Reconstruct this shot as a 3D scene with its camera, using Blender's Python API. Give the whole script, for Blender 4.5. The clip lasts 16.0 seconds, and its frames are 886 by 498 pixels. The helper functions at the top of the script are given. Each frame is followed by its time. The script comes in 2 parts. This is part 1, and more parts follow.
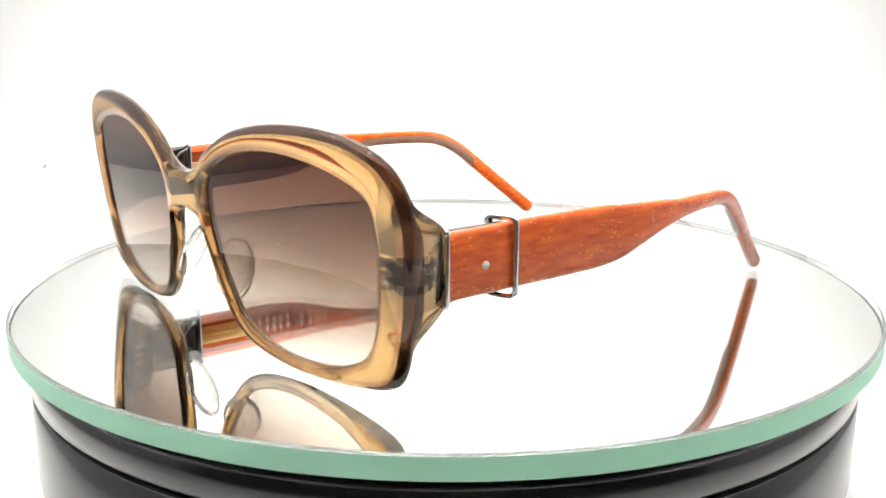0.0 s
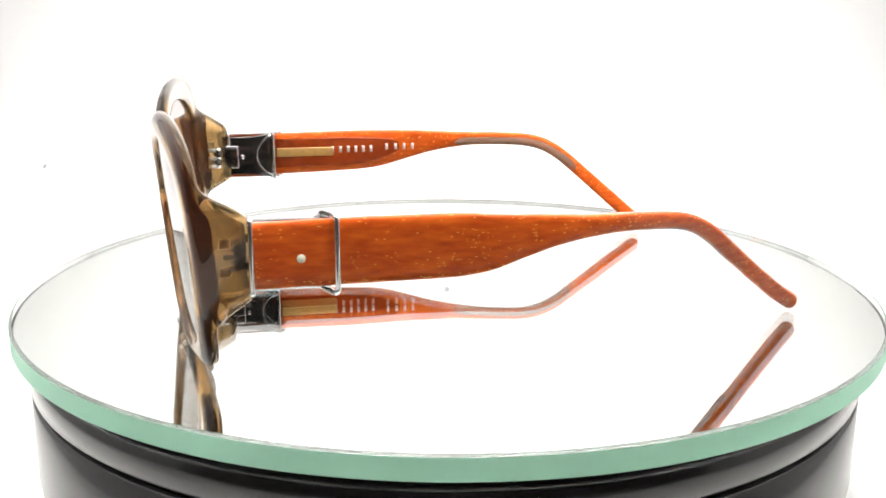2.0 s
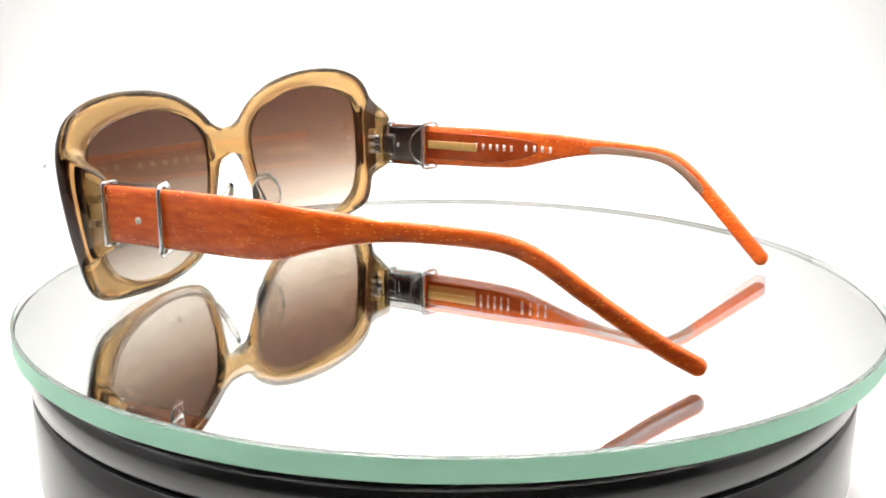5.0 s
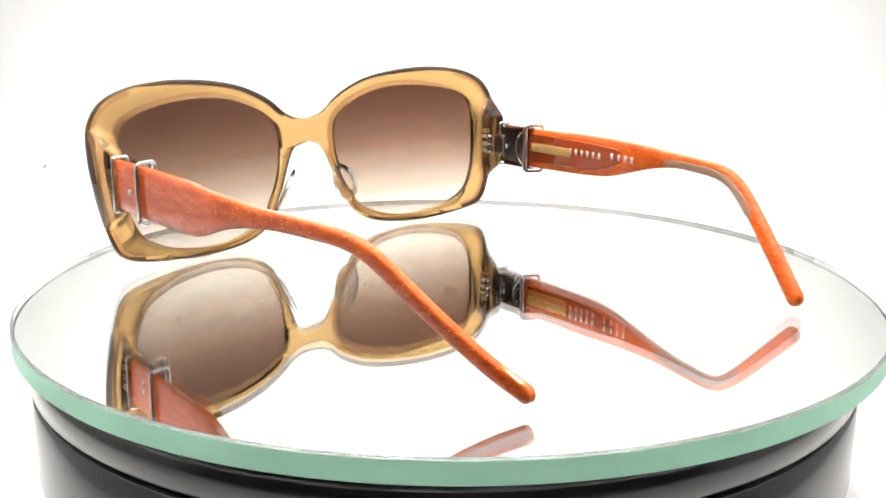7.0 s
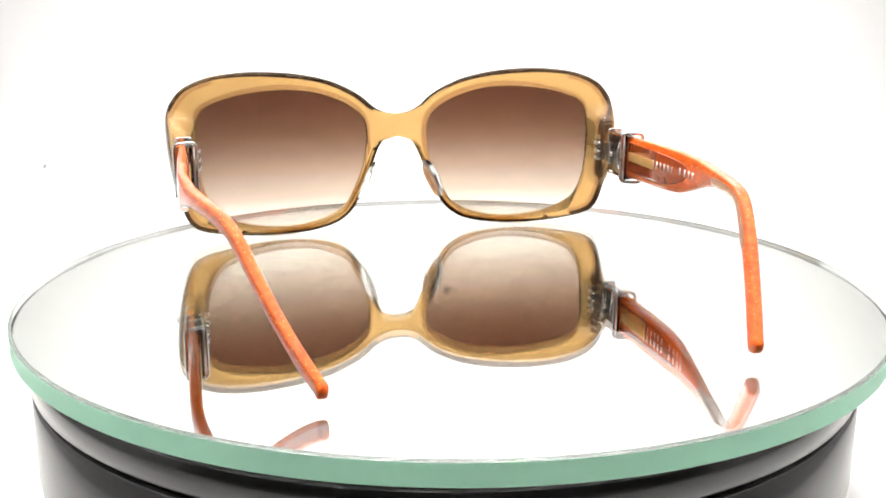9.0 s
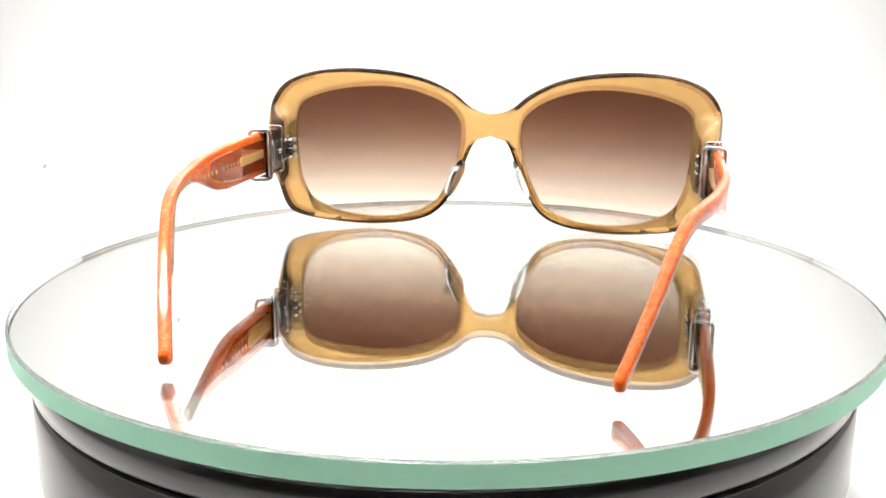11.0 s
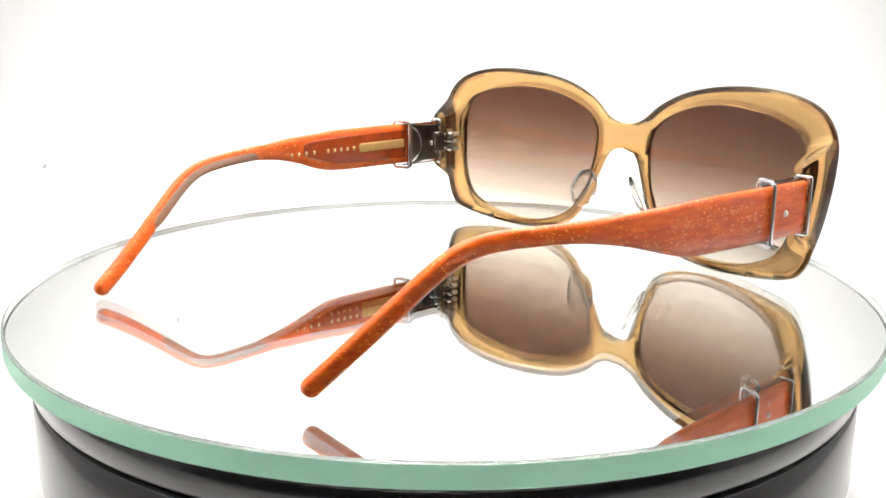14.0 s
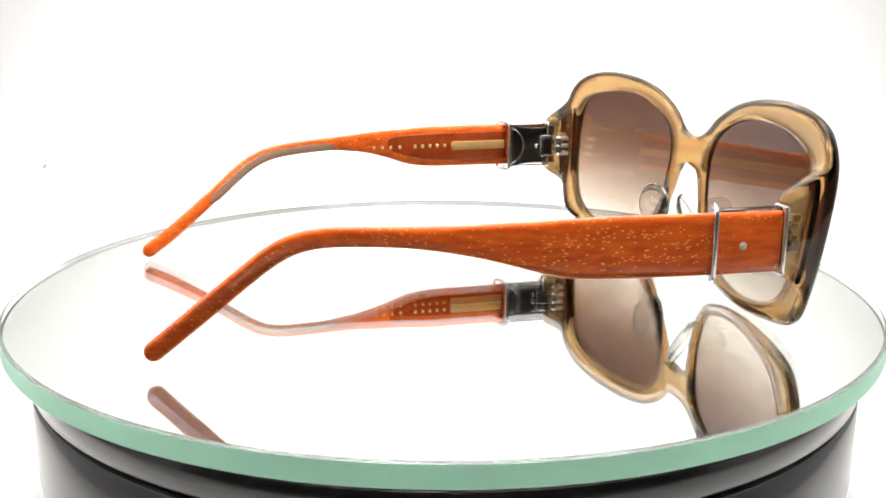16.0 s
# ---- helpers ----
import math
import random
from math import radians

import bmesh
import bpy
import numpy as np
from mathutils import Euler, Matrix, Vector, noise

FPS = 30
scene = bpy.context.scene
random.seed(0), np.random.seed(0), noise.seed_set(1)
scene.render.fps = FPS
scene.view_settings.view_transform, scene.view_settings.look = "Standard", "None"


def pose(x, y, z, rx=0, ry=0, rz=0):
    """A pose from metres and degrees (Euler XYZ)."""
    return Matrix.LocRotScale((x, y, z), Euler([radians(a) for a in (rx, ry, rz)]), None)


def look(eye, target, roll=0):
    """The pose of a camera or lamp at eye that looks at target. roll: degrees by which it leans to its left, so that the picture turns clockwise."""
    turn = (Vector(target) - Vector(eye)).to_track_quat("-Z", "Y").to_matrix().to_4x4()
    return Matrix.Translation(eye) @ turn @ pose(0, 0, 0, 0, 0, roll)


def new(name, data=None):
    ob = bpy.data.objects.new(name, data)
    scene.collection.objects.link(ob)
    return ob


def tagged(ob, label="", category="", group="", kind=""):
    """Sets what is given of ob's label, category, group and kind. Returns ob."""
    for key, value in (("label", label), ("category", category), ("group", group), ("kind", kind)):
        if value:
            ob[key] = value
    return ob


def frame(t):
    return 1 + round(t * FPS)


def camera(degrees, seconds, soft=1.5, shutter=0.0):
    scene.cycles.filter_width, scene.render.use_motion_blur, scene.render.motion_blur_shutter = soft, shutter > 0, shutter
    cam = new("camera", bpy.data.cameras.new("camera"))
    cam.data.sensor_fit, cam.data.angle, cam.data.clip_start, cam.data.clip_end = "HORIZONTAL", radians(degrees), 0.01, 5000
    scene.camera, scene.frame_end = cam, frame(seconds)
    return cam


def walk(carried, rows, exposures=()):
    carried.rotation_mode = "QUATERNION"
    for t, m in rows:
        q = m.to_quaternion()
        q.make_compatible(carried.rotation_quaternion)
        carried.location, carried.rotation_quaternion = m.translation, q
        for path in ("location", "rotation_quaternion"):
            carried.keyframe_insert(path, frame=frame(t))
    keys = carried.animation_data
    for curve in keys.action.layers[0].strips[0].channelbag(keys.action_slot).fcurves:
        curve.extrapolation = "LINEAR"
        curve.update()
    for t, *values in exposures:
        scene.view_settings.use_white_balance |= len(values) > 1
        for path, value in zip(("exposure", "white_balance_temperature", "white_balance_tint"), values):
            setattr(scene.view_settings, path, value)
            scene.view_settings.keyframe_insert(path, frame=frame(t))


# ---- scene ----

MM = 0.001

# ---- camera: stands still in front of the turntable ----
cam = camera(46.63, 16.0, soft=1.7)
EYE = (-0.0011, -0.25, 0.0708)
AIM = (-0.0011, -0.25 + math.cos(radians(14.0)), 0.0708 - math.sin(radians(14.0)))
walk(cam, [(0, look(EYE, AIM, 0.23)), (16, look(EYE, AIM, 0.23))])

# ---- world, lamps, exposure ----
world = bpy.data.worlds.new("world")
scene.world = world
world.use_nodes = True
world.node_tree.nodes["Background"].inputs[0].default_value = (0.9, 0.95, 1.0, 1)
world.node_tree.nodes["Background"].inputs[1].default_value = 0.05
scene.view_settings.exposure = -0.38


def area_lamp(name, x, y, z, sx, sy, watts, target):
    data = bpy.data.lights.new(name, "AREA")
    data.shape, data.size, data.size_y, data.energy = "RECTANGLE", sx, sy, watts
    data.color = (1.0, 0.985, 0.96)
    ob = new(name, data)
    ob.matrix_world = look((x, y, z), target)
    return ob


# unseen fill lights added under the box ceiling to brighten backdrop and glasses
area_lamp("ceiling_lamp", 0, 0.14, 0.40, 0.60, 0.16, 0.5, (0, 0.30, 0.0))
area_lamp("ceiling_lamp", 0, -0.19, 0.40, 0.5, 0.05, 0.15, (0, -0.06, 0))


# ---- materials ----
def material(name):
    m = bpy.data.materials.new(name)
    m.use_nodes = True
    return m, m.node_tree.nodes, m.node_tree.links, m.node_tree.nodes["Principled BSDF"]


def plain(name, colour, rough=0.4, metal=0.0, transmission=0.0, ior=1.5, coat=0.0, vary=0.08, scale=200.0, bump=0.0):
    """A principled surface with slight clouding and fine relief."""
    m, n, l, b = material(name)
    b.inputs["Base Color"].default_value = (*colour, 1)
    b.inputs["Roughness"].default_value = rough
    b.inputs["Metallic"].default_value = metal
    b.inputs["Transmission Weight"].default_value = transmission
    b.inputs["IOR"].default_value = ior
    b.inputs["Coat Weight"].default_value = coat
    b.inputs["Coat Roughness"].default_value = 0.03
    co = n.new("ShaderNodeTexCoord")
    if vary:
        no = n.new("ShaderNodeTexNoise")
        no.inputs["Scale"].default_value, no.inputs["Detail"].default_value = scale, 4
        ra = n.new("ShaderNodeMapRange")
        ra.inputs["To Min"].default_value, ra.inputs["To Max"].default_value = 1 - vary, 1 + vary
        mx = n.new("ShaderNodeVectorMath")
        mx.operation = "SCALE"
        mx.inputs[0].default_value = colour
        l.new(co.outputs["Object"], no.inputs["Vector"])
        l.new(no.outputs["Fac"], ra.inputs["Value"])
        l.new(ra.outputs["Result"], mx.inputs["Scale"])
        l.new(mx.outputs["Vector"], b.inputs["Base Color"])
    if bump:
        nb = n.new("ShaderNodeTexNoise")
        nb.inputs["Scale"].default_value, nb.inputs["Detail"].default_value = scale * 4, 3
        bu = n.new("ShaderNodeBump")
        bu.inputs["Strength"].default_value, bu.inputs["Distance"].default_value = bump, 0.0004
        l.new(co.outputs["Object"], nb.inputs["Vector"])
        l.new(nb.outputs["Fac"], bu.inputs["Height"])
        l.new(bu.outputs["Normal"], b.inputs["Normal"])
    return m


def lens_material():
    """Brown gradient tint, dark at the top and nearly clear at the bottom."""
    m, n, l, b = material("gradient_lens")
    co, sep, ra = n.new("ShaderNodeTexCoord"), n.new("ShaderNodeSeparateXYZ"), n.new("ShaderNodeMapRange")
    ra.inputs["From Min"].default_value, ra.inputs["From Max"].default_value = 0.003, 0.043
    ramp = n.new("ShaderNodeValToRGB")
    ramp.color_ramp.interpolation = "B_SPLINE"
    stops = [(0.0, (0.80, 0.72, 0.65)), (0.2, (0.48, 0.38, 0.305)), (0.5, (0.178, 0.102, 0.064)), (0.75, (0.095, 0.040, 0.023)), (1.0, (0.064, 0.023, 0.013))]
    while len(ramp.color_ramp.elements) < len(stops):
        ramp.color_ramp.elements.new(0.5)
    for e, (p, c) in zip(ramp.color_ramp.elements, stops):
        e.position, e.color = p, (*c, 1)
    b.inputs["Transmission Weight"].default_value = 1.0
    b.inputs["Roughness"].default_value = 0.0
    b.inputs["IOR"].default_value = 1.35
    l.new(co.outputs["Object"], sep.inputs[0])
    l.new(sep.outputs["Z"], ra.inputs["Value"])
    l.new(ra.outputs["Result"], ramp.inputs["Fac"])
    l.new(ramp.outputs["Color"], b.inputs["Base Color"])
    return m


def glitter_acetate():
    """Orange pearl acetate: cloudy streaks along the arm and pale metallic flecks."""
    m, n, l, b = material("orange_glitter_acetate")
    co, mp = n.new("ShaderNodeTexCoord"), n.new("ShaderNodeMapping")
    mp.inputs["Scale"].default_value = (1.0, 0.22, 1.0)
    l.new(co.outputs["Object"], mp.inputs["Vector"])
    cloud = n.new("ShaderNodeTexNoise")
    cloud.inputs["Scale"].default_value, cloud.inputs["Detail"].default_value = 900, 5
    l.new(mp.outputs[0], cloud.inputs["Vector"])
    base = n.new("ShaderNodeValToRGB")
    base.color_ramp.elements[0].position, base.color_ramp.elements[0].color = 0.30, (0.58, 0.074, 0.010, 1)
    base.color_ramp.elements[1].position, base.color_ramp.elements[1].color = 0.70, (0.83, 0.142, 0.018, 1)
    l.new(cloud.outputs["Fac"], base.inputs["Fac"])
    mp2 = n.new("ShaderNodeMapping")
    mp2.inputs["Scale"].default_value = (1.0, 0.34, 1.0)
    l.new(co.outputs["Object"], mp2.inputs["Vector"])
    fleck = n.new("ShaderNodeTexVoronoi")
    fleck.inputs["Scale"].default_value = 3000
    l.new(mp2.outputs[0], fleck.inputs["Vector"])
    near = n.new("ShaderNodeMath")
    near.operation, near.inputs[1].default_value = "LESS_THAN", 0.34
    l.new(fleck.outputs["Distance"], near.inputs[0])
    sep = n.new("ShaderNodeSeparateColor")
    l.new(fleck.outputs["Color"], sep.inputs[0])
    some = n.new("ShaderNodeMath")
    some.operation = "GREATER_THAN"
    drift, level = n.new("ShaderNodeTexNoise"), n.new("ShaderNodeMapRange")
    drift.inputs["Scale"].default_value, drift.inputs["Detail"].default_value = 260, 3
    l.new(mp.outputs[0], drift.inputs["Vector"])
    l.new(drift.outputs["Fac"], level.inputs["Value"])
    level.inputs["From Min"].default_value, level.inputs["From Max"].default_value = 0.35, 0.62
    level.inputs["To Min"].default_value, level.inputs["To Max"].default_value = 1.0, 0.76
    l.new(level.outputs["Result"], some.inputs[1])
    l.new(sep.outputs[0], some.inputs[0])
    both = n.new("ShaderNodeMath")
    both.operation = "MULTIPLY"
    l.new(near.outputs[0], both.inputs[0])
    l.new(some.outputs[0], both.inputs[1])
    mix = n.new("ShaderNodeMix")
    mix.data_type = "RGBA"
    mix.inputs["B"].default_value = (0.97, 0.36, 0.075, 1)
    l.new(both.outputs[0], mix.inputs["Factor"])
    l.new(base.outputs[0], mix.inputs["A"])
    l.new(mix.outputs["Result"], b.inputs["Base Color"])
    half = n.new("ShaderNodeMath")
    half.operation, half.inputs[1].default_value = "MULTIPLY", 0.55
    l.new(both.outputs[0], half.inputs[0])
    l.new(half.outputs[0], b.inputs["Metallic"])
    geo, cen, tilt, add, unit = n.new("ShaderNodeNewGeometry"), n.new("ShaderNodeVectorMath"), n.new("ShaderNodeVectorMath"), n.new("ShaderNodeVectorMath"), n.new("ShaderNodeVectorMath")
    cen.operation, cen.inputs[1].default_value = "SUBTRACT", (0.5, 0.5, 0.5)
    tilt.operation, add.operation, unit.operation = "SCALE", "ADD", "NORMALIZE"
    k = n.new("ShaderNodeMath")
    k.operation, k.inputs[1].default_value = "MULTIPLY", 0.7
    l.new(both.outputs[0], k.inputs[0])
    l.new(fleck.outputs["Color"], cen.inputs[0])
    l.new(cen.outputs[0], tilt.inputs[0])
    l.new(k.outputs[0], tilt.inputs["Scale"])
    l.new(geo.outputs["Normal"], add.inputs[0])
    l.new(tilt.outputs[0], add.inputs[1])
    l.new(add.outputs[0], unit.inputs[0])
    l.new(unit.outputs[0], b.inputs["Normal"])
    b.inputs["Roughness"].default_value = 0.3
    b.inputs["IOR"].default_value = 1.32
    b.inputs["Coat Weight"].default_value = 1.0
    b.inputs["Transmission Weight"].default_value = 0.14
    b.inputs["Specular IOR Level"].default_value = 0.05
    b.inputs["Coat Roughness"].default_value = 0.025
    b.inputs["Subsurface Weight"].default_value = 0.0
    return m


ACETATE = plain("honey_acetate", (0.462, 0.280, 0.104), 0.02, transmission=1.0, ior=1.49, vary=0.06, scale=120)
# edge copies of the honey acetate, darkened for light lost in its thickness
BROWN = plain("edge_dark_acetate", (0.040, 0.013, 0.006), 0.04, transmission=0.3, ior=1.49, vary=0.1, scale=120)
SMOKE = plain("edge_mid_acetate", (0.34, 0.160, 0.058), 0.03, transmission=0.85, ior=1.49, vary=0.12, scale=120)
CLEAR = plain("clear_plastic", (0.95, 0.93, 0.89), 0.03, transmission=1.0, ior=1.42, coat=0.0, vary=0.02)
CRYSTAL = plain("grey_crystal_acetate", (0.66, 0.51, 0.36), 0.06, coat=0.6, transmission=0.68, ior=1.49, vary=0.08, scale=500)
AMBER = plain("dark_amber_acetate", (0.40, 0.060, 0.012), 0.12, transmission=0.25, ior=1.49, coat=0.8, vary=0.35, scale=350)
LENS = lens_material()
ORANGE = glitter_acetate()
CHROME = plain("chrome", (0.78, 0.78, 0.78), 0.12, metal=1.0, vary=0.05, scale=600)
GUNMETAL = plain("gunmetal", (0.20, 0.19, 0.19), 0.18, metal=1.0, vary=0.15, scale=300)
STEEL = plain("brushed_steel", (0.62, 0.60, 0.58), 0.38, metal=1.0, vary=0.1, scale=500)
GOLD = plain("pale_gold", (0.66, 0.40, 0.13), 0.3, metal=0.5, coat=0.5, vary=0.2, scale=700)
PRINT = plain("silver_print", (0.70, 0.55, 0.46), 0.4, vary=0.1, scale=900)
RIVET = plain("rivet_metal", (0.62, 0.58, 0.46), 0.4, metal=0.3, vary=0.1, scale=600)
GLASS = plain("plate_glass", (0.985, 1.0, 0.99), 0.0, transmission=1.0, ior=1.5, vary=0.0)
EDGE = plain("ground_glass_edge", (0.50, 0.92, 0.71), 0.5, transmission=0.25, coat=0.05, vary=0.05, scale=60)
ARRIS = plain("ground_glass_arris", (0.46, 0.54, 0.50), 0.25, transmission=0.7, coat=0.05, vary=0.06, scale=90)
MIRROR = plain("mirror_silver", (0.93, 0.94, 0.93), 0.0, metal=1.0, vary=0.0)
BLACK = plain("black_gloss_plastic", (0.011, 0.011, 0.012), 0.2, coat=0.25, vary=0.15, scale=40)
# matt black of the groove and of the shaded gap below the glass
MATT = plain("recess_black", (0.008, 0.008, 0.008), 0.7, vary=0.1, scale=80)
WHITE = plain("white_sheet", (0.86, 0.86, 0.865), 0.7, vary=0.015, scale=5)
SIDE = plain("side_wall_grey", (0.30, 0.30, 0.305), 0.9, vary=0.05, scale=30, bump=0.1)
ROOM = plain("dim_room_paint", (0.06, 0.055, 0.05), 0.8, vary=0.1, scale=2)
SMUDGE = plain("grey_smudge", (0.30, 0.30, 0.32), 0.8, vary=0.2, scale=300)


def led_material():
    m, n, l, b = material("led_glow")
    b.inputs["Base Color"].default_value = (1, 1, 1, 1)
    b.inputs["Emission Color"].default_value = (1, 0.97, 0.92, 1)
    b.inputs["Emission Strength"].default_value = 9000
    return m


LED = led_material()


# ---- mesh helpers ----
def finish(name, bm, mat, parent=None, label="", smooth=True):
    bmesh.ops.recalc_face_normals(bm, faces=bm.faces)
    me = bpy.data.meshes.new(name)
    bm.to_mesh(me)
    bm.free()
    me.materials.append(mat)
    if smooth:
        me.shade_smooth()
    ob = new(name, me)
    ob.parent = parent
    if label:
        tagged(ob, label)
    return ob


def part(name, bm, mat, parent, label="", smooth=True):
    return finish(name, bm, mat, parent, label, smooth)


def sharp(ob, degrees=35):
    """Creases the shading at edges steeper than that."""
    ob.data.set_sharp_from_angle(angle=radians(degrees))
    return ob


def box(size, centre, bevel=0.0, turn=None, segments=2):
    bm = bmesh.new()
    bmesh.ops.create_cube(bm, size=1.0)
    for v in bm.verts:
        v.co = Vector((v.co.x * size[0], v.co.y * size[1], v.co.z * size[2]))
    if bevel:
        bmesh.ops.bevel(bm, geom=list(bm.edges), offset=bevel, segments=segments, affect="EDGES", profile=0.5)
    m = Matrix.Translation(centre) @ (turn or Matrix())
    bmesh.ops.transform(bm, matrix=m, verts=bm.verts)
    return bm


def lathe(profile, n=160, centre=(0, 0, 0)):
    """A closed ring of profile points (radius, height) turned about z."""
    bm = bmesh.new()
    rings = []
    for i in range(n):
        a = 2 * math.pi * i / n
        rings.append([bm.verts.new((centre[0] + r * math.cos(a), centre[1] + r * math.sin(a), centre[2] + z)) for r, z in profile])
    for i in range(n):
        p, q = rings[i], rings[(i + 1) % n]
        for j in range(len(profile)):
            k = (j + 1) % len(profile)
            bm.faces.new((p[j], q[j], q[k], p[k]))
    return bm


def disc_solid(radius, z0, z1, n=160, centre=(0, 0)):
    bm = bmesh.new()
    low = [bm.verts.new((centre[0] + radius * math.cos(2 * math.pi * i / n), centre[1] + radius * math.sin(2 * math.pi * i / n), z0)) for i in range(n)]
    top = [bm.verts.new((v.co.x, v.co.y, z1)) for v in low]
    bm.faces.new(low[::-1])
    bm.faces.new(top)
    for i in range(n):
        k = (i + 1) % n
        bm.faces.new((low[i], low[k], top[k], top[i]))
    return bm


def cylinder_between(a, b, r, n=16):
    bm = bmesh.new()
    a, b = Vector(a), Vector(b)
    bmesh.ops.create_cone(bm, cap_ends=True, segments=n, radius1=r, radius2=r, depth=(b - a).length)
    bmesh.ops.bevel(bm, geom=[e for e in bm.edges if len(e.link_faces) == 2 and any(len(f.verts) > 4 for f in e.link_faces)], offset=r * 0.25, segments=2, affect="EDGES")
    turn = (b - a).to_track_quat("Z", "Y").to_matrix().to_4x4()
    bmesh.ops.transform(bm, matrix=Matrix.Translation((a + b) / 2) @ turn, verts=bm.verts)
    return bm


def spline(points, steps, closed=False):
    """A smooth curve through the points (Catmull-Rom)."""
    pts = [Vector(p) for p in points]
    n, out = len(pts), []
    for i in range(n if closed else n - 1):
        if closed:
            p0, p1, p2, p3 = (pts[(i + k) % n] for k in (-1, 0, 1, 2))
        else:
            p0, p1, p2, p3 = pts[max(i - 1, 0)], pts[i], pts[i + 1], pts[min(i + 2, n - 1)]
        for s in range(steps):
            t = s / steps
            out.append(0.5 * ((2 * p1) + (p2 - p0) * t + (2 * p0 - 5 * p1 + 4 * p2 - p3) * t * t + (3 * p1 - p0 - 3 * p2 + p3) * t ** 3))
    if not closed:
        out.append(pts[-1])
    return out


def tube(path, r, n=10, closed=False):
    """A round wire along a path of points."""
    bm = bmesh.new()
    rings, m = [], len(path)
    for i, p in enumerate(path):
        if closed:
            d = path[(i + 1) % m] - path[i - 1]
        else:
            d = path[min(i + 1, m - 1)] - path[max(i - 1, 0)]
        q = d.to_track_quat("Z", "Y")
        side = d.cross(Vector((0, 1, 0.001))).normalized()
        up = side.cross(d).normalized()
        rings.append([bm.verts.new(p + r * (math.cos(2 * math.pi * k / n) * side + math.sin(2 * math.pi * k / n) * up)) for k in range(n)])
    for i in range(m if closed else m - 1):
        a, b = rings[i], rings[(i + 1) % m]
        for k in range(n):
            bm.faces.new((a[k], a[(k + 1) % n], b[(k + 1) % n], b[k]))
    if not closed:
        bm.faces.new(rings[0][::-1])
        bm.faces.new(rings[-1])
    return bm


def loft(sections):
    """Closed rings of equal length, joined in order, with caps."""
    bm = bmesh.new()
    rings = [[bm.verts.new(p) for p in s] for s in sections]
    n = len(rings[0])
    for a, b in zip(rings, rings[1:]):
        for k in range(n):
            bm.faces.new((a[k], a[(k + 1) % n], b[(k + 1) % n], b[k]))
    bm.faces.new(rings[0][::-1])
    bm.faces.new(rings[-1])
    return bm


# ---- the light box and the room round it ----
def slab(name, size, centre, mat, label, category):
    ob = finish(name, box(size, centre), mat, smooth=False)
    return tagged(ob, label, category, kind="structure")


def sweep():
    """Floor and back of the light box in one curved sheet."""
    prof = [(-0.23, -0.053)] + [(0.33 + 0.12 * math.cos(radians(a)), 0.067 + 0.12 * math.sin(radians(a))) for a in range(-90, 1, 6)] + [(0.45, 0.43)]
    bm = bmesh.new()
    rows = [[bm.verts.new((x, y, z)) for x in (-0.36, 0.36)] for y, z in prof]
    back = [[bm.verts.new((x, y + 0.006 * (y > 0.33), z - 0.006 * (z < 0.067))) for x in (-0.36, 0.36)] for y, z in prof]
    for sheet in (rows, back):
        for a, b in zip(sheet, sheet[1:]):
            bm.faces.new((a[0], a[1], b[1], b[0]))
    for k in (0, 1):
        for i in range(len(prof) - 1):
            bm.faces.new((rows[i][k], rows[i + 1][k], back[i + 1][k], back[i][k]))
    for r, q in ((rows[0], back[0]), (rows[-1], back[-1])):
        bm.faces.new((r[0], r[1], q[1], q[0]))
    return tagged(finish("backdrop", bm, WHITE), "white curved photo backdrop sheet under the turntable", "backdrop", kind="structure")


sweep()
# unseen side walls, added in grey to hold the sideways reflections down
slab("wall_east", (0.01, 0.68, 0.50), (0.365, 0.11, 0.187), SIDE, "unseen grey side wall added to the light box", "wall")
slab("wall_west", (0.01, 0.68, 0.50), (-0.365, 0.11, 0.187), SIDE, "unseen grey side wall added to the light box", "wall")
slab("ceiling", (0.74, 0.68, 0.01), (0, 0.11, 0.432), WHITE, "white ceiling of a light box", "ceiling")
slab("wall_room_south", (1.0, 0.03, 0.62), (0, -0.80, 0.24), ROOM, "dim wall of the room behind the camera", "wall")
slab("wall_room_east", (0.03, 1.40, 0.62), (0.515, -0.115, 0.24), ROOM, "dim side wall of the room", "wall")
slab("wall_room_west", (0.03, 1.40, 0.62), (-0.515, -0.115, 0.24), ROOM, "dim side wall of the room", "wall")
slab("wall_room_north", (1.0, 0.03, 0.62), (0, 0.57, 0.24), ROOM, "dim back wall of the room", "wall")
slab("ceiling_room", (1.06, 1.40, 0.03), (0, -0.115, 0.566), ROOM, "dim ceiling of the room", "ceiling")
slab("floor", (1.06, 1.40, 0.02), (0, -0.115, -0.0695), ROOM, "dark table top under the light box", "floor")


def led_strip(y):
    strip = new("led_strip")
    strip.location = (0, y, 0.4259)
    tagged(strip, "strip of small white lights under the box ceiling", "light strip", "light strips of the box")
    part("strip_board", box((0.56, 0.012, 0.002), (0, 0, 0), 0.0004), PRINT, strip)
    for i in range(4):
        part("led", box((0.005, 0.005, 0.0016), (-0.225 + i * 0.15, 0, -0.0022)), LED, strip, smooth=False)
    return strip


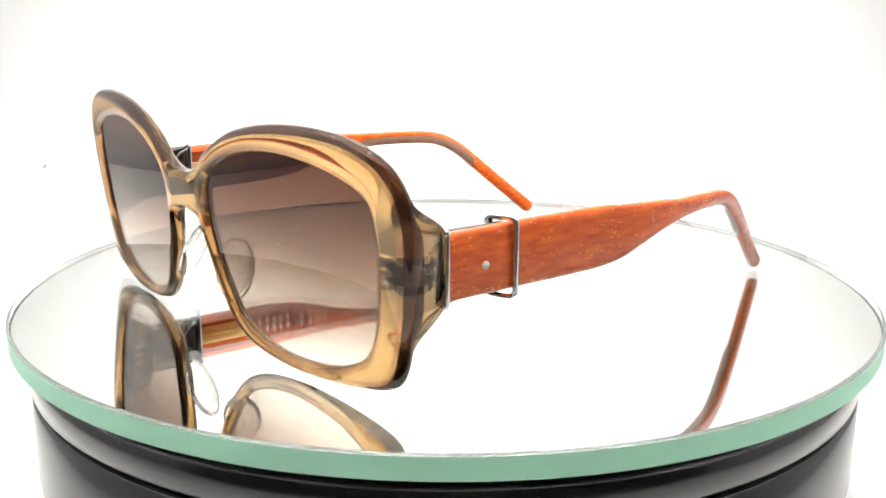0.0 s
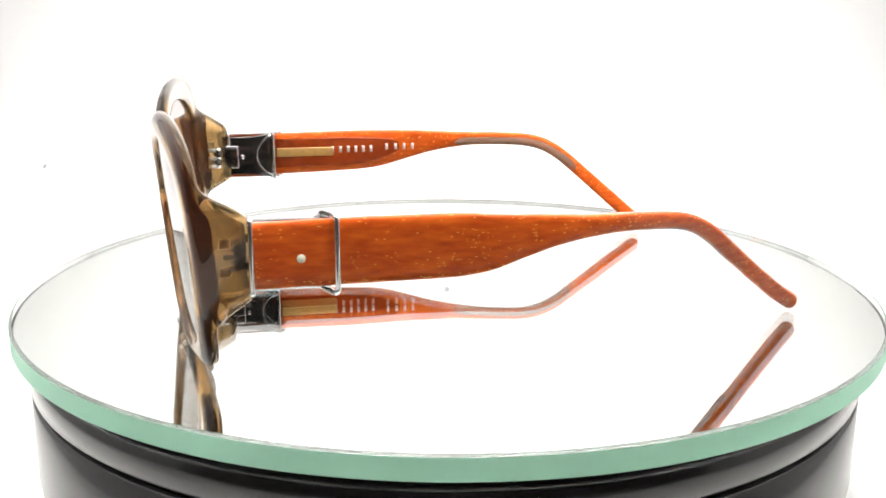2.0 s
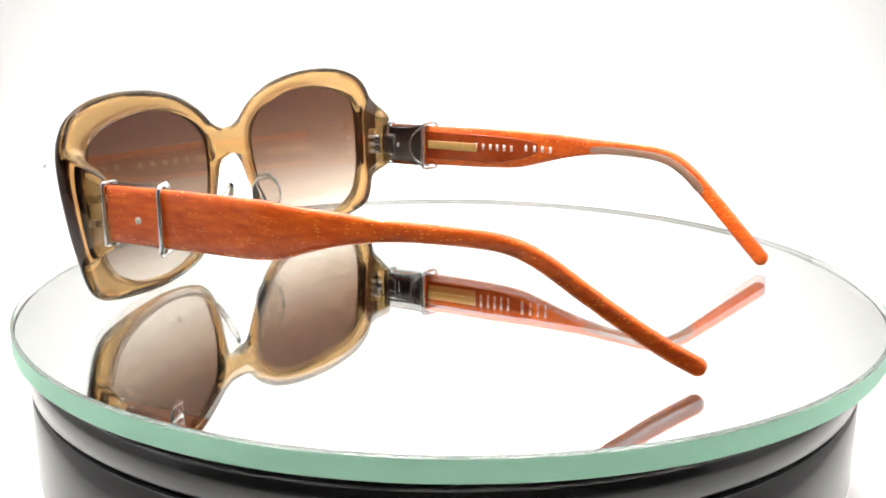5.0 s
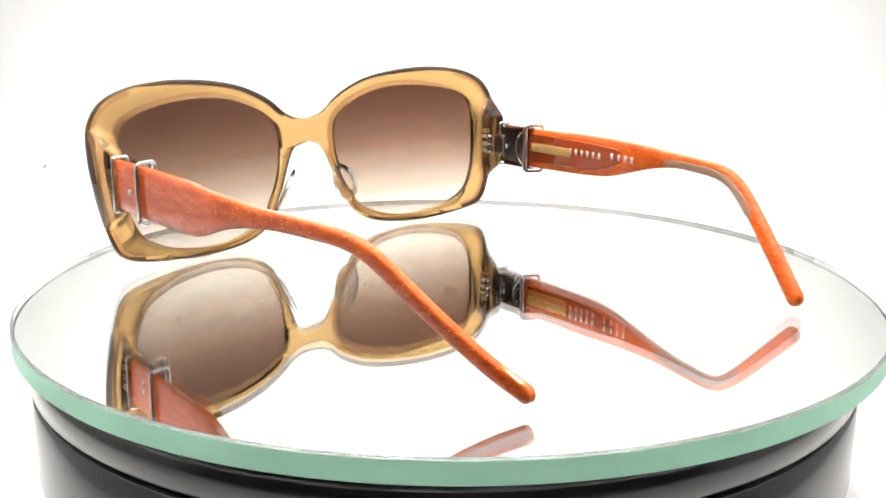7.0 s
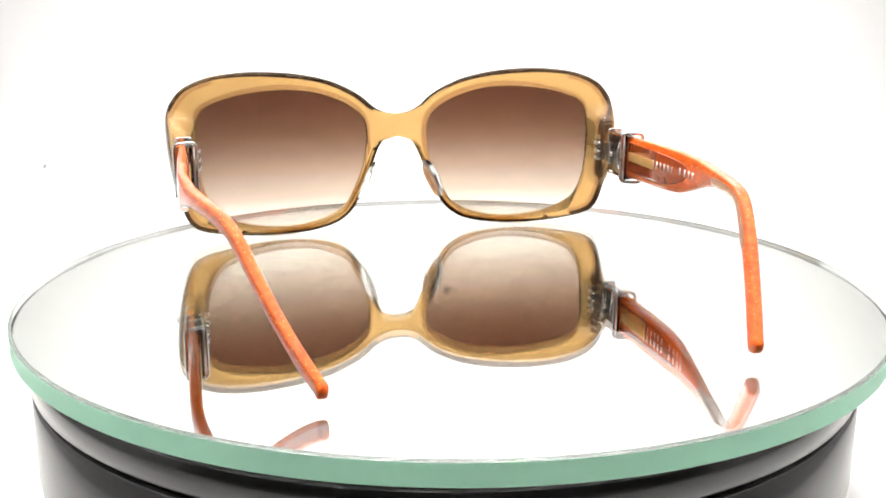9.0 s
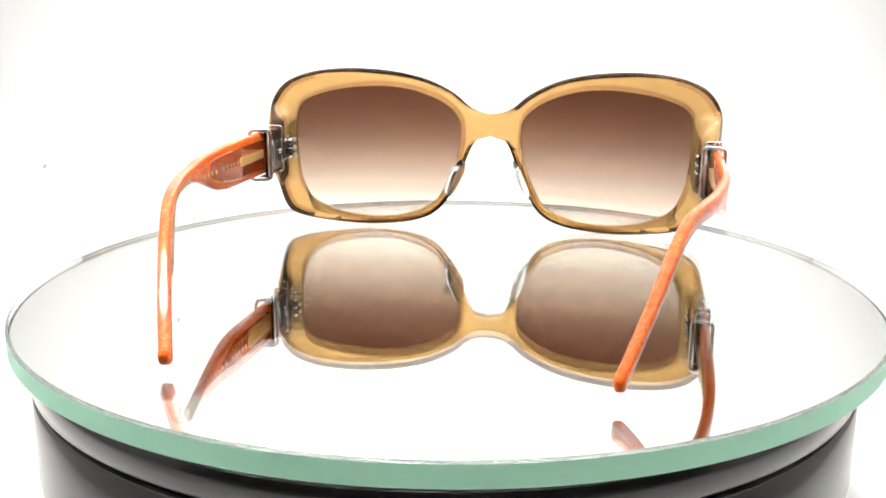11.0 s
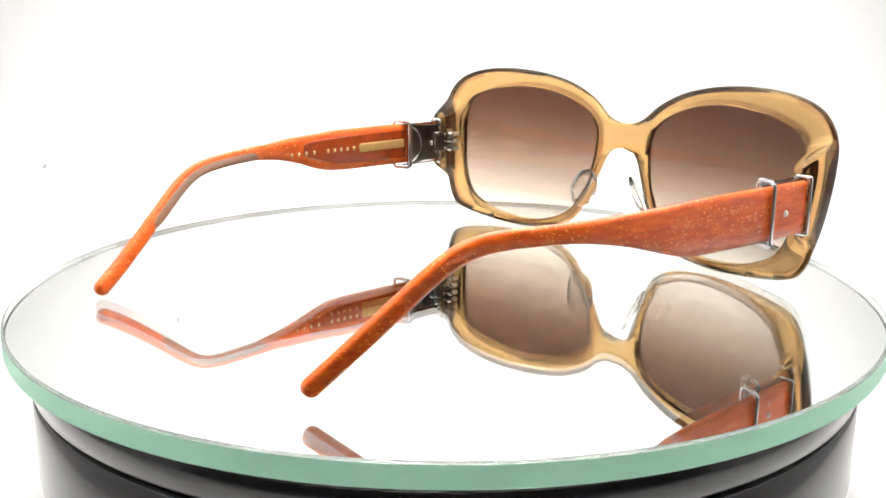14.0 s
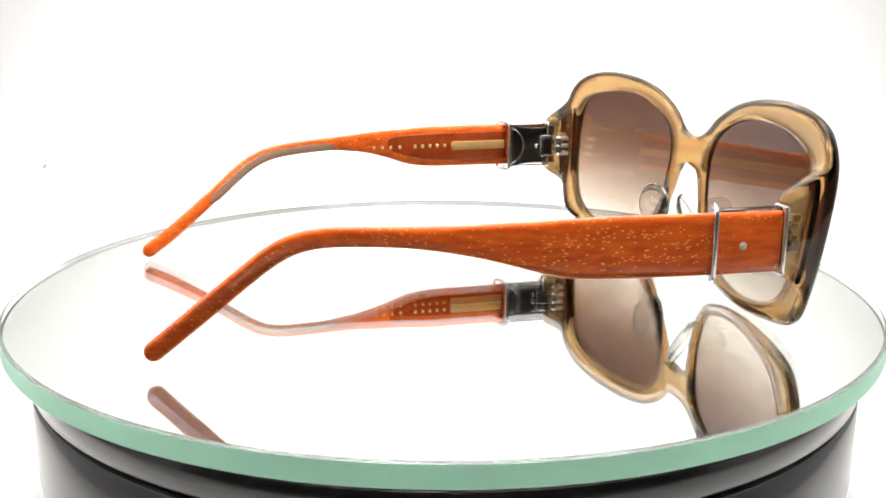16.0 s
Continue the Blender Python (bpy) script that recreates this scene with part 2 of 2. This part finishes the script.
# ---- the turntable ----
def turntable():
    base = new("turntable")
    tagged(base, "round glossy black plastic turntable with a thin groove", "turntable")
    base.location = (-0.0005, 0, 0)
    r = 98.8 * MM
    part("body", lathe([(0.02, -0.0528), (r - 0.005, -0.0528), (r - 0.003, -0.047), (r - 0.0008, -0.040), (r, -0.034), (r, -0.0156), (r - 0.0007, -0.0149), (0.02, -0.0149)]), BLACK, base)
    part("groove", lathe([(0.02, -0.0148), (r - 0.0016, -0.0148), (r - 0.0016, -0.0140), (0.02, -0.0140)]), MATT, base, "dark recessed groove")
    sharp(part("platter", lathe([(0.02, -0.0139), (r - 0.0006, -0.0139), (r, -0.0133), (r, -0.0077), (r - 0.0009, -0.0069), (0.02, -0.0069)]), BLACK, base), 50)
    # added inset ring; its black stands for the shade in the gap
    part("pad", lathe([(0.015, -0.0068), (r - 0.0025, -0.0068), (r - 0.0025, -0.0049), (0.015, -0.0049)]), MATT, base, "black inset ring for the shaded gap under the glass")
    return base


DISC_C = (0.0003, 0.0014)
DISC_R = 104.3 * MM


def mirror_disc():
    disc = new("mirror_disc")
    tagged(disc, "round mirror glass plate with pale green edge on a turntable", "mirror")
    c, r = DISC_C, DISC_R
    bm = disc_solid(r - 0.0005, -0.0044, -0.00045, 200, c)
    top = [f for f in bm.faces if len(f.verts) > 4 and f.calc_center_median().z > -0.002]
    bmesh.ops.delete(bm, geom=top, context="FACES_ONLY")
    rim = sorted((v for v in bm.verts if v.co.z > -0.002), key=lambda v: math.atan2(v.co.y - c[1], v.co.x - c[0]))
    ring = [bm.verts.new((c[0] + (v.co.x - c[0]) * (r - 0.0008) / (r - 0.0005), c[1] + (v.co.y - c[1]) * (r - 0.0008) / (r - 0.0005), 0.0)) for v in rim]
    for i in range(len(rim)):
        k = (i + 1) % len(rim)
        bm.faces.new((rim[i], rim[k], ring[k], ring[i]))
    bm.faces.new(ring)
    part("glass_plate", bm, GLASS, disc, smooth=False)
    part("silvering", disc_solid(r - 0.0006, -0.00475, -0.00445, 200, c), MIRROR, disc, "mirror silvering", smooth=False)
    part("edge", lathe([(r - 0.00042, -0.00475), (r - 0.0002, -0.00475), (r, -0.0045), (r, -0.0004), (r - 0.00042, -0.0004)], 200, (*c, 0)), EDGE, disc, "pale mint ground glass edge")
    part("arris", lathe([(r - 0.00042, -0.00038), (r, -0.00038), (r - 0.00055, 0.0), (r - 0.00072, 0.0)], 200, (*c, 0)), ARRIS, disc, "grey-green bevelled rim")
    for o in disc.children:
        sharp(o, 25)
    return disc


# ---- the sunglasses: x to the wearer's right, y ahead, z up, in millimetres, scaled at the end ----
X0 = 1.13
YAW = radians(0.94)
LIFT = 0.22
HALF_OUT = [(3.6, 35.3), (7.0, 37.0), (10.3, 39.9), (14.7, 42.6), (21.2, 45.3), (30.1, 47.2), (38.9, 48.0), (46.6, 48.0), (54.7, 47.1), (61.3, 45.0), (65.4, 41.9), (68.0, 36.9), (68.3, 29.0),
            (67.2, 19.1), (65.5, 11.8), (63.4, 6.0), (60.2, 3.0), (53.3, 1.3), (43.2, 0.1), (34.0, -0.1), (24.9, 0.8), (18.3, 2.9), (13.9, 6.7), (10.4, 13.2), (7.6, 19.9), (5.3, 25.2), (2.5, 27.6)]
LENS_OUT = [(9.3, 28.6), (10.9, 34.4), (17.0, 38.9), (26.2, 41.8), (35.5, 42.6), (44.5, 41.9), (52.6, 40.2), (58.2, 37.2), (59.9, 31.0), (59.5, 22.0), (58.3, 14.5), (55.4, 8.6),
            (50.3, 5.4), (43.7, 3.4), (33.5, 2.5), (24.5, 3.8), (17.2, 7.2), (13.7, 12.5), (10.6, 19.4)]
MID = Vector((35.0, 24.0))


def back_y(x, z):
    """The back of the front: wrapped round the face and leaning."""
    return 65.0 - 0.00081 * x * x - 0.0583 * (math.sqrt(x * x + 64) - 8) + 0.094 * (z - 26)


def ahead(x):
    return Vector((2 * 0.00081 * x + 0.0583 * x / math.sqrt(x * x + 64), 1, -0.094)).normalized()


def skewed(x, y, z):
    """The front sits slightly turned on the temples: its right end is ahead."""
    return (x, y + YAW * x, z + LIFT)


def depth(x):
    """The front's thickness, a little less towards its ends."""
    s = max(0.0, (x - 32.0) / 36.0)
    return 3.2 - 0.3 * s * s


def radius_at(curve, a):
    """Distance from MID to the closed polyline along the angle a."""
    d, best = Vector((math.cos(a), math.sin(a))), 0.0
    for p, q in zip(curve, curve[1:] + curve[:1]):
        p, q = Vector(p) - MID, Vector(q) - MID
        e = q - p
        det = d.x * -e.y + d.y * e.x
        if abs(det) < 1e-12:
            continue
        s = (p.x * -e.y + p.y * e.x) / det
        u = (d.x * p.y - d.y * p.x) / det
        if s > 0 and -1e-6 <= u <= 1 + 1e-6:
            best = max(best, s)
    return best


def frame_curves():
    arc = [Vector(p) for p in spline([(p[0], p[1], 0) for p in [(0, 34.7)] + HALF_OUT + [(0, 27.8)]], 8)]
    outer = [(v.x, v.y) for v in arc]
    lens = [(v.x, v.y) for v in spline([(p[0], p[1], 0) for p in LENS_OUT], 8, closed=True)]
    angles = sorted([2 * math.pi * i / 220 for i in range(220)] + [math.atan2(z - MID.y, 0 - MID.x) % (2 * math.pi) for z in (34.7, 27.8)])
    return outer, lens, angles


def end_bump(x, z):
    """The block behind the front's ends, on which the hinges sit."""
    s = min(max((x - 60.0) / 5.5, 0), 1)
    up = min(max((z - 11.0) / 7.0, 0), 1) * min(max((38.0 - z) / 7.0, 0), 1)
    return 7.7 * (s * s * (3 - 2 * s)) * (up * up * (3 - 2 * up))


def front():
    outer, lens, angles = frame_curves()
    bm = bmesh.new()
    for side in (1, -1):
        rings = []
        for a in angles:
            r0, r1 = radius_at(lens, a), radius_at(outer, a)
            w, d = r1 - r0, Vector((math.cos(a), math.sin(a)))
            at_middle = abs((MID + d * r1).x) < 1e-3
            rim = 0.0 if at_middle else 1.0
            th = depth((MID + d * r1).x)
            tin = depth((MID + d * r0).x)
            e = min(1.8, 0.5 * th)
            prof = [(0.0, 0.7), (0.12, 0.3), (0.4, 0.0), (0.25 * w, 0.0), (0.5 * w, 0.0), (0.75 * w, 0.0), (w - 1.2 * rim, 0.0), (w - 0.4 * rim, 0.22 * rim), (w, 0.85 * rim),
                    (w, th * 0.5), (w, th - e * rim), (w - 0.5 * rim, th - 0.42 * e * rim), (w - 1.5 * rim, th - 0.1 * rim), (w - min(2.6, 0.4 * w) * rim, depth((MID + d * (r1 - 2.6)).x)),
                    (0.5 * w, 0.5 * (th + tin) + 0.1), (min(1.6, 0.4 * w), tin - 0.05), (0.5, tin - 0.35), (0.1, tin - 0.7), (0.0, tin - 1.0)]
            ring = []
            for k, (s, t) in enumerate(prof):
                q = MID + d * (r0 + s)
                x = 0.0 if at_middle and abs(s - w) < 1e-6 else q.x
                p = Vector((x, back_y(q.x, q.y), q.y)) + t * (ahead(q.x) if not at_middle or abs(s - w) > 1e-6 else ahead(0))
                block = end_bump(q.x, q.y) * (1.0 if k <= 8 else 0.3 if k == 9 else 0.0)
                p.y -= block
                p.x -= 0.32 * block
                ring.append(bm.verts.new(skewed(X0 + side * p.x, p.y, p.z)))
            rings.append(ring)
        for i in range(len(rings)):
            a, b = rings[i], rings[(i + 1) % len(rings)]
            for k in range(len(a)):
                j = (k + 1) % len(a)
                if all(abs(v.co.x - X0) < 1e-4 for v in (a[k], a[j], b[k], b[j])):
                    continue
                face = bm.faces.new((a[k], b[k], b[j], a[j]))
                at_end = abs(b[9].co.x - X0) > 56
                dark = at_end or (b[9].co.z > 35.8 and abs(b[9].co.x - X0) > 5)
                # edge faces take the darkened tints, as if seen through more acetate
                face.material_index = 1 if (dark and k in (10, 11)) or (at_end and k == 9) else 2 if (at_end and k == 12) or k in (10, 15, 16, 17) else 0
    bmesh.ops.remove_doubles(bm, verts=bm.verts, dist=0.02)
    return bm


def lens_mesh(side):
    _, lens, angles = frame_curves()
    bm = bmesh.new()
    layers = []
    for t in (1.0, 2.1):
        rows = []
        for f in (0.25, 0.5, 0.75, 0.92, 1.0):
            row = []
            for a in angles[::2]:
                q = MID + Vector((math.cos(a), math.sin(a))) * (radius_at(lens, a) + 0.25) * f
                p = Vector((q.x, back_y(q.x, q.y), q.y)) + t * ahead(q.x)
                row.append(bm.verts.new(skewed(X0 + side * p.x, p.y, p.z)))
            rows.append(row)
        q = MID
        p = Vector((q.x, back_y(q.x, q.y), q.y)) + t * ahead(q.x)
        hub = bm.verts.new(skewed(X0 + side * p.x, p.y, p.z))
        n = len(rows[0])
        for k in range(n):
            bm.faces.new((hub, rows[0][k], rows[0][(k + 1) % n]))
        for a, b in zip(rows, rows[1:]):
            for k in range(n):
                bm.faces.new((a[k], a[(k + 1) % n], b[(k + 1) % n], b[k]))
        layers.append(rows[-1])
    n = len(layers[0])
    for k in range(n):
        bm.faces.new((layers[0][k], layers[0][(k + 1) % n], layers[1][(k + 1) % n], layers[1][k]))
    return bm


# stations of an arm: distance along y, middle height, height, thickness
ARM = [(48.6, 24.7, 12.3, 2.6), (33, 24.95, 12.5, 2.9), (15, 25.0, 12.4, 3.0), (9, 25.1, 12.0, 3.0), (4.5, 25.35, 10.9, 3.0), (-1.5, 26.2, 8.5, 3.0), (-8, 26.9, 6.3, 3.0), (-14, 27.1, 4.7, 3.0),
       (-21, 27.2, 3.8, 3.0), (-29, 26.9, 3.4, 3.0), (-36.5, 26.1, 3.3, 2.9), (-41.5, 24.4, 3.4, 2.9), (-46, 21.5, 3.5, 2.8), (-52, 16.6, 3.5, 2.8), (-59, 11.0, 3.6, 2.7), (-66, 5.8, 3.7, 2.7), (-71.2, 2.5, 3.7, 2.6)]


ARM_R = [(48.6, 23.0, 12.3, 2.6), (33, 23.2, 12.4, 2.9), (15, 23.6, 12.2, 3.0), (6, 23.9, 11.6, 3.0), (1.0, 24.4, 10.5, 3.0), (-5, 25.2, 8.6, 3.0), (-11.5, 26.0, 6.6, 3.0), (-18, 26.5, 5.0, 3.0),
         (-25, 26.9, 4.0, 3.0), (-32, 27.0, 3.7, 3.0), (-39, 26.8, 3.7, 2.9), (-44.5, 25.6, 3.8, 2.9), (-49.5, 22.7, 3.8, 2.8), (-55, 17.9, 3.8, 2.8), (-61, 12.3, 3.9, 2.7), (-67, 6.7, 3.9, 2.7), (-71.0, 3.0, 3.9, 2.6)]


# where each temple sits on the skewed front
ARM_AT = {-1: (3.1, 0.3, -0.1), 1: (1.3, 2.3, 0.2)}


def arm_x(y, reach):
    return 65.8 - reach * (max(0.0, -y) / 71.0) ** 1.6


def arm_rings(reach, side, cap=9.0, y_from=99, y_to=-99, x_off=0.0, thin=None, tip=True, sink=0.0):
    table = [(y if y > 0 else y * 1.022, z, h, t) for y, z, h, t in (ARM_R if side > 0 else ARM)]
    pts = spline([(y, z, h) for y, z, h, _ in table], 6)
    ths = spline([(y, t, 0) for y, _, _, t in table], 6)
    pts, ths = zip(*[(p, t) for p, t in zip(pts, ths) if y_to <= p.x <= y_from])
    rings, n = [], len(pts)
    stations = [(p, q.y, 1.0, 0.0) for p, q in zip(pts, ths)]
    if tip:
        stations += [(pts[-1], ths[-1].y, math.cos(f), 1.85 * math.sin(f)) for f in (0.4, 0.8, 1.15, 1.4)]
    for i, (p, th, k, push) in enumerate(stations):
        j = min(i, n - 1)
        d = pts[min(j + 1, n - 1)] - pts[max(j - 1, 0)]
        d = Vector((0, d.x, d.y)).normalized()
        up = Vector((0, -d.z, d.y)) * (1 if d.y > 0 else -1)
        up = -up if up.z < 0 else up
        c = Vector((side * (arm_x(p.x, reach) + x_off), p.x, p.y)) + d * push - up * sink
        if sink:
            k = min(1.0, 0.2 + abs(p.x - pts[0].x) / 9, 0.5 + abs(p.x - pts[-1].x) / 4)
        hh, ww = min(p.z / 2, cap) * k, ((thin or th) / 2) * (0.35 + 0.65 * k)
        ring = []
        for m in range(28):
            a = 2 * math.pi * m / 28
            ca, sa = math.cos(a), math.sin(a)
            e = 0.42 if ca > 0 else 0.62
            ring.append(c + Vector((side * ww * math.copysign(abs(ca) ** e, ca), 0, 0)) + up * hh * math.copysign(abs(sa) ** (e if hh > 2.5 else 0.75), sa))
        rings.append(ring)
    return rings


def loop_path(x0, x1, z0, z1, y, corner, lean=0.0):
    """A rounded rectangle of wire in a plane across the arm; lean shifts its inner side along y."""
    out = []
    for cx, cz, a0 in ((x1 - corner, z1 - corner, 0), (x0 + corner, z1 - corner, 90), (x0 + corner, z0 + corner, 180), (x1 - corner, z0 + corner, 270)):
        for k in range(5):
            a = radians(a0 + 22.5 * k)
            x = cx + corner * math.cos(a)
            out.append(Vector((x, y + lean * (x1 - x) / (x1 - x0), cz + corner * math.sin(a))))
    return out


def flipped(bm, side):
    if side < 0:
        bmesh.ops.transform(bm, matrix=Matrix.Diagonal((-1, 1, 1, 1)), verts=bm.verts)
    return bm


def arm(side, reach, parent, label):
    ob = part("temple", loft(arm_rings(reach, side)), ORANGE, parent, label)
    sharp(ob, 50)
    drop = -1.5 if side > 0 else 0.0

    def f(bm):
        bmesh.ops.translate(bm, vec=(0, 0, drop), verts=bm.verts)
        return flipped(bm, side)

    part("inner_layer", loft(arm_rings(reach, side, 1.45, -13, -57, -0.36, 2.6, tip=False, sink=0.55)), CRYSTAL, ob, "clear greyish layer along the inside and underside")
    part("inner_panel", f(loft([[(x, y, zc + q) for x, q in ((64.6, -h), (64.32, -h), (64.24, -h + 0.35), (64.22, 0.0), (64.24, h - 0.35), (64.32, h), (64.6, h))]
                                for y, zc, h in ((35.5, 25.0, 4.3), (15, 25.1, 4.2), (9, 25.2, 3.9), (4.5, 25.6, 3.3), (0.5, 26.1, 2.5), (-2.5, 26.4, 1.4), (-4.5, 26.6, 0.6))])), AMBER, ob, "darker translucent middle of the inner side")
    part("core_wire", f(box((0.4, 17, 2.6), (64.2, 26.5, 25.2), 0.2)), GOLD, ob, "pale gold core bar")
    rows = [(51.2, 5.75, 0.0), (47.5, 5.6, 0.0), (43.5, 5.6, 0.0), (40, 5.9, 0.05), (37.8, 6.4, 0.25), (36.2, 6.95, 0.6)]
    part("sleeve", f(loft([[(x, y, 24.7 + q) for x, q in ((64.2, -h), (63.75 - o, -h), (63.55 - o, -h + 0.4), (63.5 - o, 0.0), (63.55 - o, h - 0.4), (63.75 - o, h), (64.2, h))] for y, h, o in rows])), GUNMETAL, ob, "dark polished metal sleeve plate")
    part("sleeve_arc", f(tube(spline([(62.9, 36.1, 30.6), (63.1, 38.6, 29.5), (63.2, 40.4, 27.2), (63.25, 41.0, 24.7), (63.2, 40.4, 22.2), (63.1, 38.6, 19.9), (62.9, 36.1, 18.8)], 6), 0.3)), CHROME, ob, "polished curved lip")
    part("sleeve_lip", f(cylinder_between((63.0, 36.0, 18.2), (63.0, 36.0, 31.2), 0.3)), STEEL, ob)
    for z in (31.05, 18.35):
        part("sleeve_edge", f(box((1.9, 14.6, 0.25), (64.5, 41.8, z), 0.1)), GUNMETAL, ob)
    part("front_trim", f(tube(loop_path(63.6, 67.6, 18.0, 31.4, 49.1, 0.7), 0.45, closed=True)), CHROME, ob, "thin chrome trim round the arm's front end")
    for z in (18.3, 31.1):
        bm = bmesh.new()
        bmesh.ops.create_uvsphere(bm, u_segments=12, v_segments=8, radius=0.75)
        bmesh.ops.transform(bm, matrix=Matrix.Translation((67.2, 49.2, z)), verts=bm.verts)
        part("trim_bead", f(bm), CHROME, ob)
    part("buckle", f(tube(loop_path(62.3, 67.9, 17.3, 31.9, 33.7, 1.3, 2.4), 0.55, closed=True)), CHROME, ob, "chrome wire buckle loop")
    part("rivet", f(cylinder_between((66.9, 40.2, 24.2), (67.5, 40.2, 24.2), 0.8, 20)), RIVET, ob, "dull metal rivet head")
    # the hinge
    part("hinge_frame", f(box((0.9, 4.6, 6.6), (63.1, 48.6, 24.4), 0.25)), CHROME, ob, "chrome hinge plate")
    part("hinge_leaf", f(box((0.5, 3.4, 5.2), (62.5, 48.3, 24.4), 0.15)), GUNMETAL, ob)
    for k in range(5):
        part("hinge_knuckle", f(cylinder_between((62.3, 52.4, 21.5 + 1.22 * k), (62.3, 52.4, 22.55 + 1.22 * k), 1.45, 16)), GUNMETAL if k % 2 else CHROME, ob)
    for z in (22.0, 24.4, 26.8):
        part("hinge_finger", f(box((1.4, 2.4, 1.0), (61.8, 53.9, z), 0.2)), STEEL, ob)
    bm = bmesh.new()
    bmesh.ops.create_uvsphere(bm, u_segments=12, v_segments=8, radius=0.75)
    bmesh.ops.translate(bm, vec=(63.1, 45.2, 24.4), verts=bm.verts)
    part("hinge_screw", f(bm), CHROME, ob)
    # the maker's words on the inside, as plain bars
    for y in (19.0, 16.6, 14.2, 11.9, 9.6, 7.2, 2.4, -0.4, -3.0, -5.6):
        x = arm_x(y - 0.8, reach) - 1.62
        part("print_bar", f(box((0.06, 0.85, 1.9 if side > 0 else 1.1), (x, y - 0.8, 25.3 + (0.9 if side > 0 and y < 4 else 0.4 if side > 0 else 0)), 0.0, pose(0, 0, 0, 0, 0, 0 if y > 3 else -2.5))), PRINT if side > 0 else GOLD, ob, "pale silver print" if side > 0 else "faint gold print")
    return ob


def nose_pad(side, parent):
    bm = bmesh.new()
    bmesh.ops.create_uvsphere(bm, u_segments=24, v_segments=16, radius=1.0)
    m = Matrix.Translation((X0 + side * 10.2, 61.6, 15.2)) @ pose(0, 0, 0, 8, side * -24, side * 24) @ Matrix.Diagonal((0.9, 4.2, 6.8, 1))
    bmesh.ops.transform(bm, matrix=m, verts=bm.verts)
    return part("nose_pad", bm, CLEAR, parent, "clear plastic nose pad")


def sunglasses():
    g = new("sunglasses")
    tagged(g, "honey acetate sunglasses with brown gradient lenses and orange glitter temples", "sunglasses")
    frame_ob = part("front_frame", front(), ACETATE, g, "translucent honey-brown acetate front")
    frame_ob.data.materials.append(BROWN)
    frame_ob.data.materials.append(SMOKE)
    sharp(frame_ob, 60)
    for side in (1, -1):
        lens = part("lens", lens_mesh(side), LENS, g, "brown gradient lens, nearly clear at the bottom")
        sharp(lens, 60)
        nose_pad(side, g)
        for z in (27.2, 22.0):
            part("hinge_anchor", box((1.8, 1.8, 1.5), (X0 + side * 62.6, 54.2 + ARM_AT[side][1], z), 0.2), STEEL, g, "dark hinge anchor set in the acetate")
    for side, reach in ((-1, 21.6), (1, 19.9)):
        arm(side, reach, g, "orange glitter acetate temple").location = ARM_AT[side]
    # everything above is in millimetres
    for o in (g, *g.children_recursive):
        if o.type == "MESH":
            o.data.transform(Matrix.Scale(MM, 4))
        if o is not g:
            o.location = o.location * MM
    return g


turntable()
disc = mirror_disc()
glasses = sunglasses()
led_strip(-0.16)
led_strip(-0.02)
led_strip(0.16)

# small marks on the backdrop
for x, y, z, lean, w, h in ((-0.2523, 0.3909, -0.0362, -60, 0.0022, 0.0040), (-0.190, 0.4499, 0.155, 0, 0.0036, 0.0036), (0.0016, 0.4499, 0.132, 0, 0.0050, 0.0056)):
    bm = bmesh.new()
    bmesh.ops.create_uvsphere(bm, u_segments=12, v_segments=8, radius=0.5)
    bmesh.ops.transform(bm, matrix=Matrix.Translation((x, y, z)) @ pose(0, 0, 0, lean, 0, 0) @ Matrix.Diagonal((w, 0.0006, h, 1)), verts=bm.verts)
    tagged(finish("smudge", bm, SMUDGE), "small grey smudge on the white backdrop", "smudge", "smudges on the backdrop")


# ---- what moves: the mirror disc and the sunglasses turn together ----
def motions():
    turn = []
    for i in range(33):
        t = 0.5 * i
        s = (t - 8) / 8
        turn.append((t, 7.614 - 12.397 * t - 1.861 * s - 0.226 * s * s - 0.534 * s ** 3))
    walk(disc, [(t, pose(-0.0004, 0.0024, 0, 0, 0, a)) for t, a in turn])
    walk(glasses, [(t, pose(-0.0008, 0.001, 0, 0, 0, a + 118)) for t, a in turn])


motions()
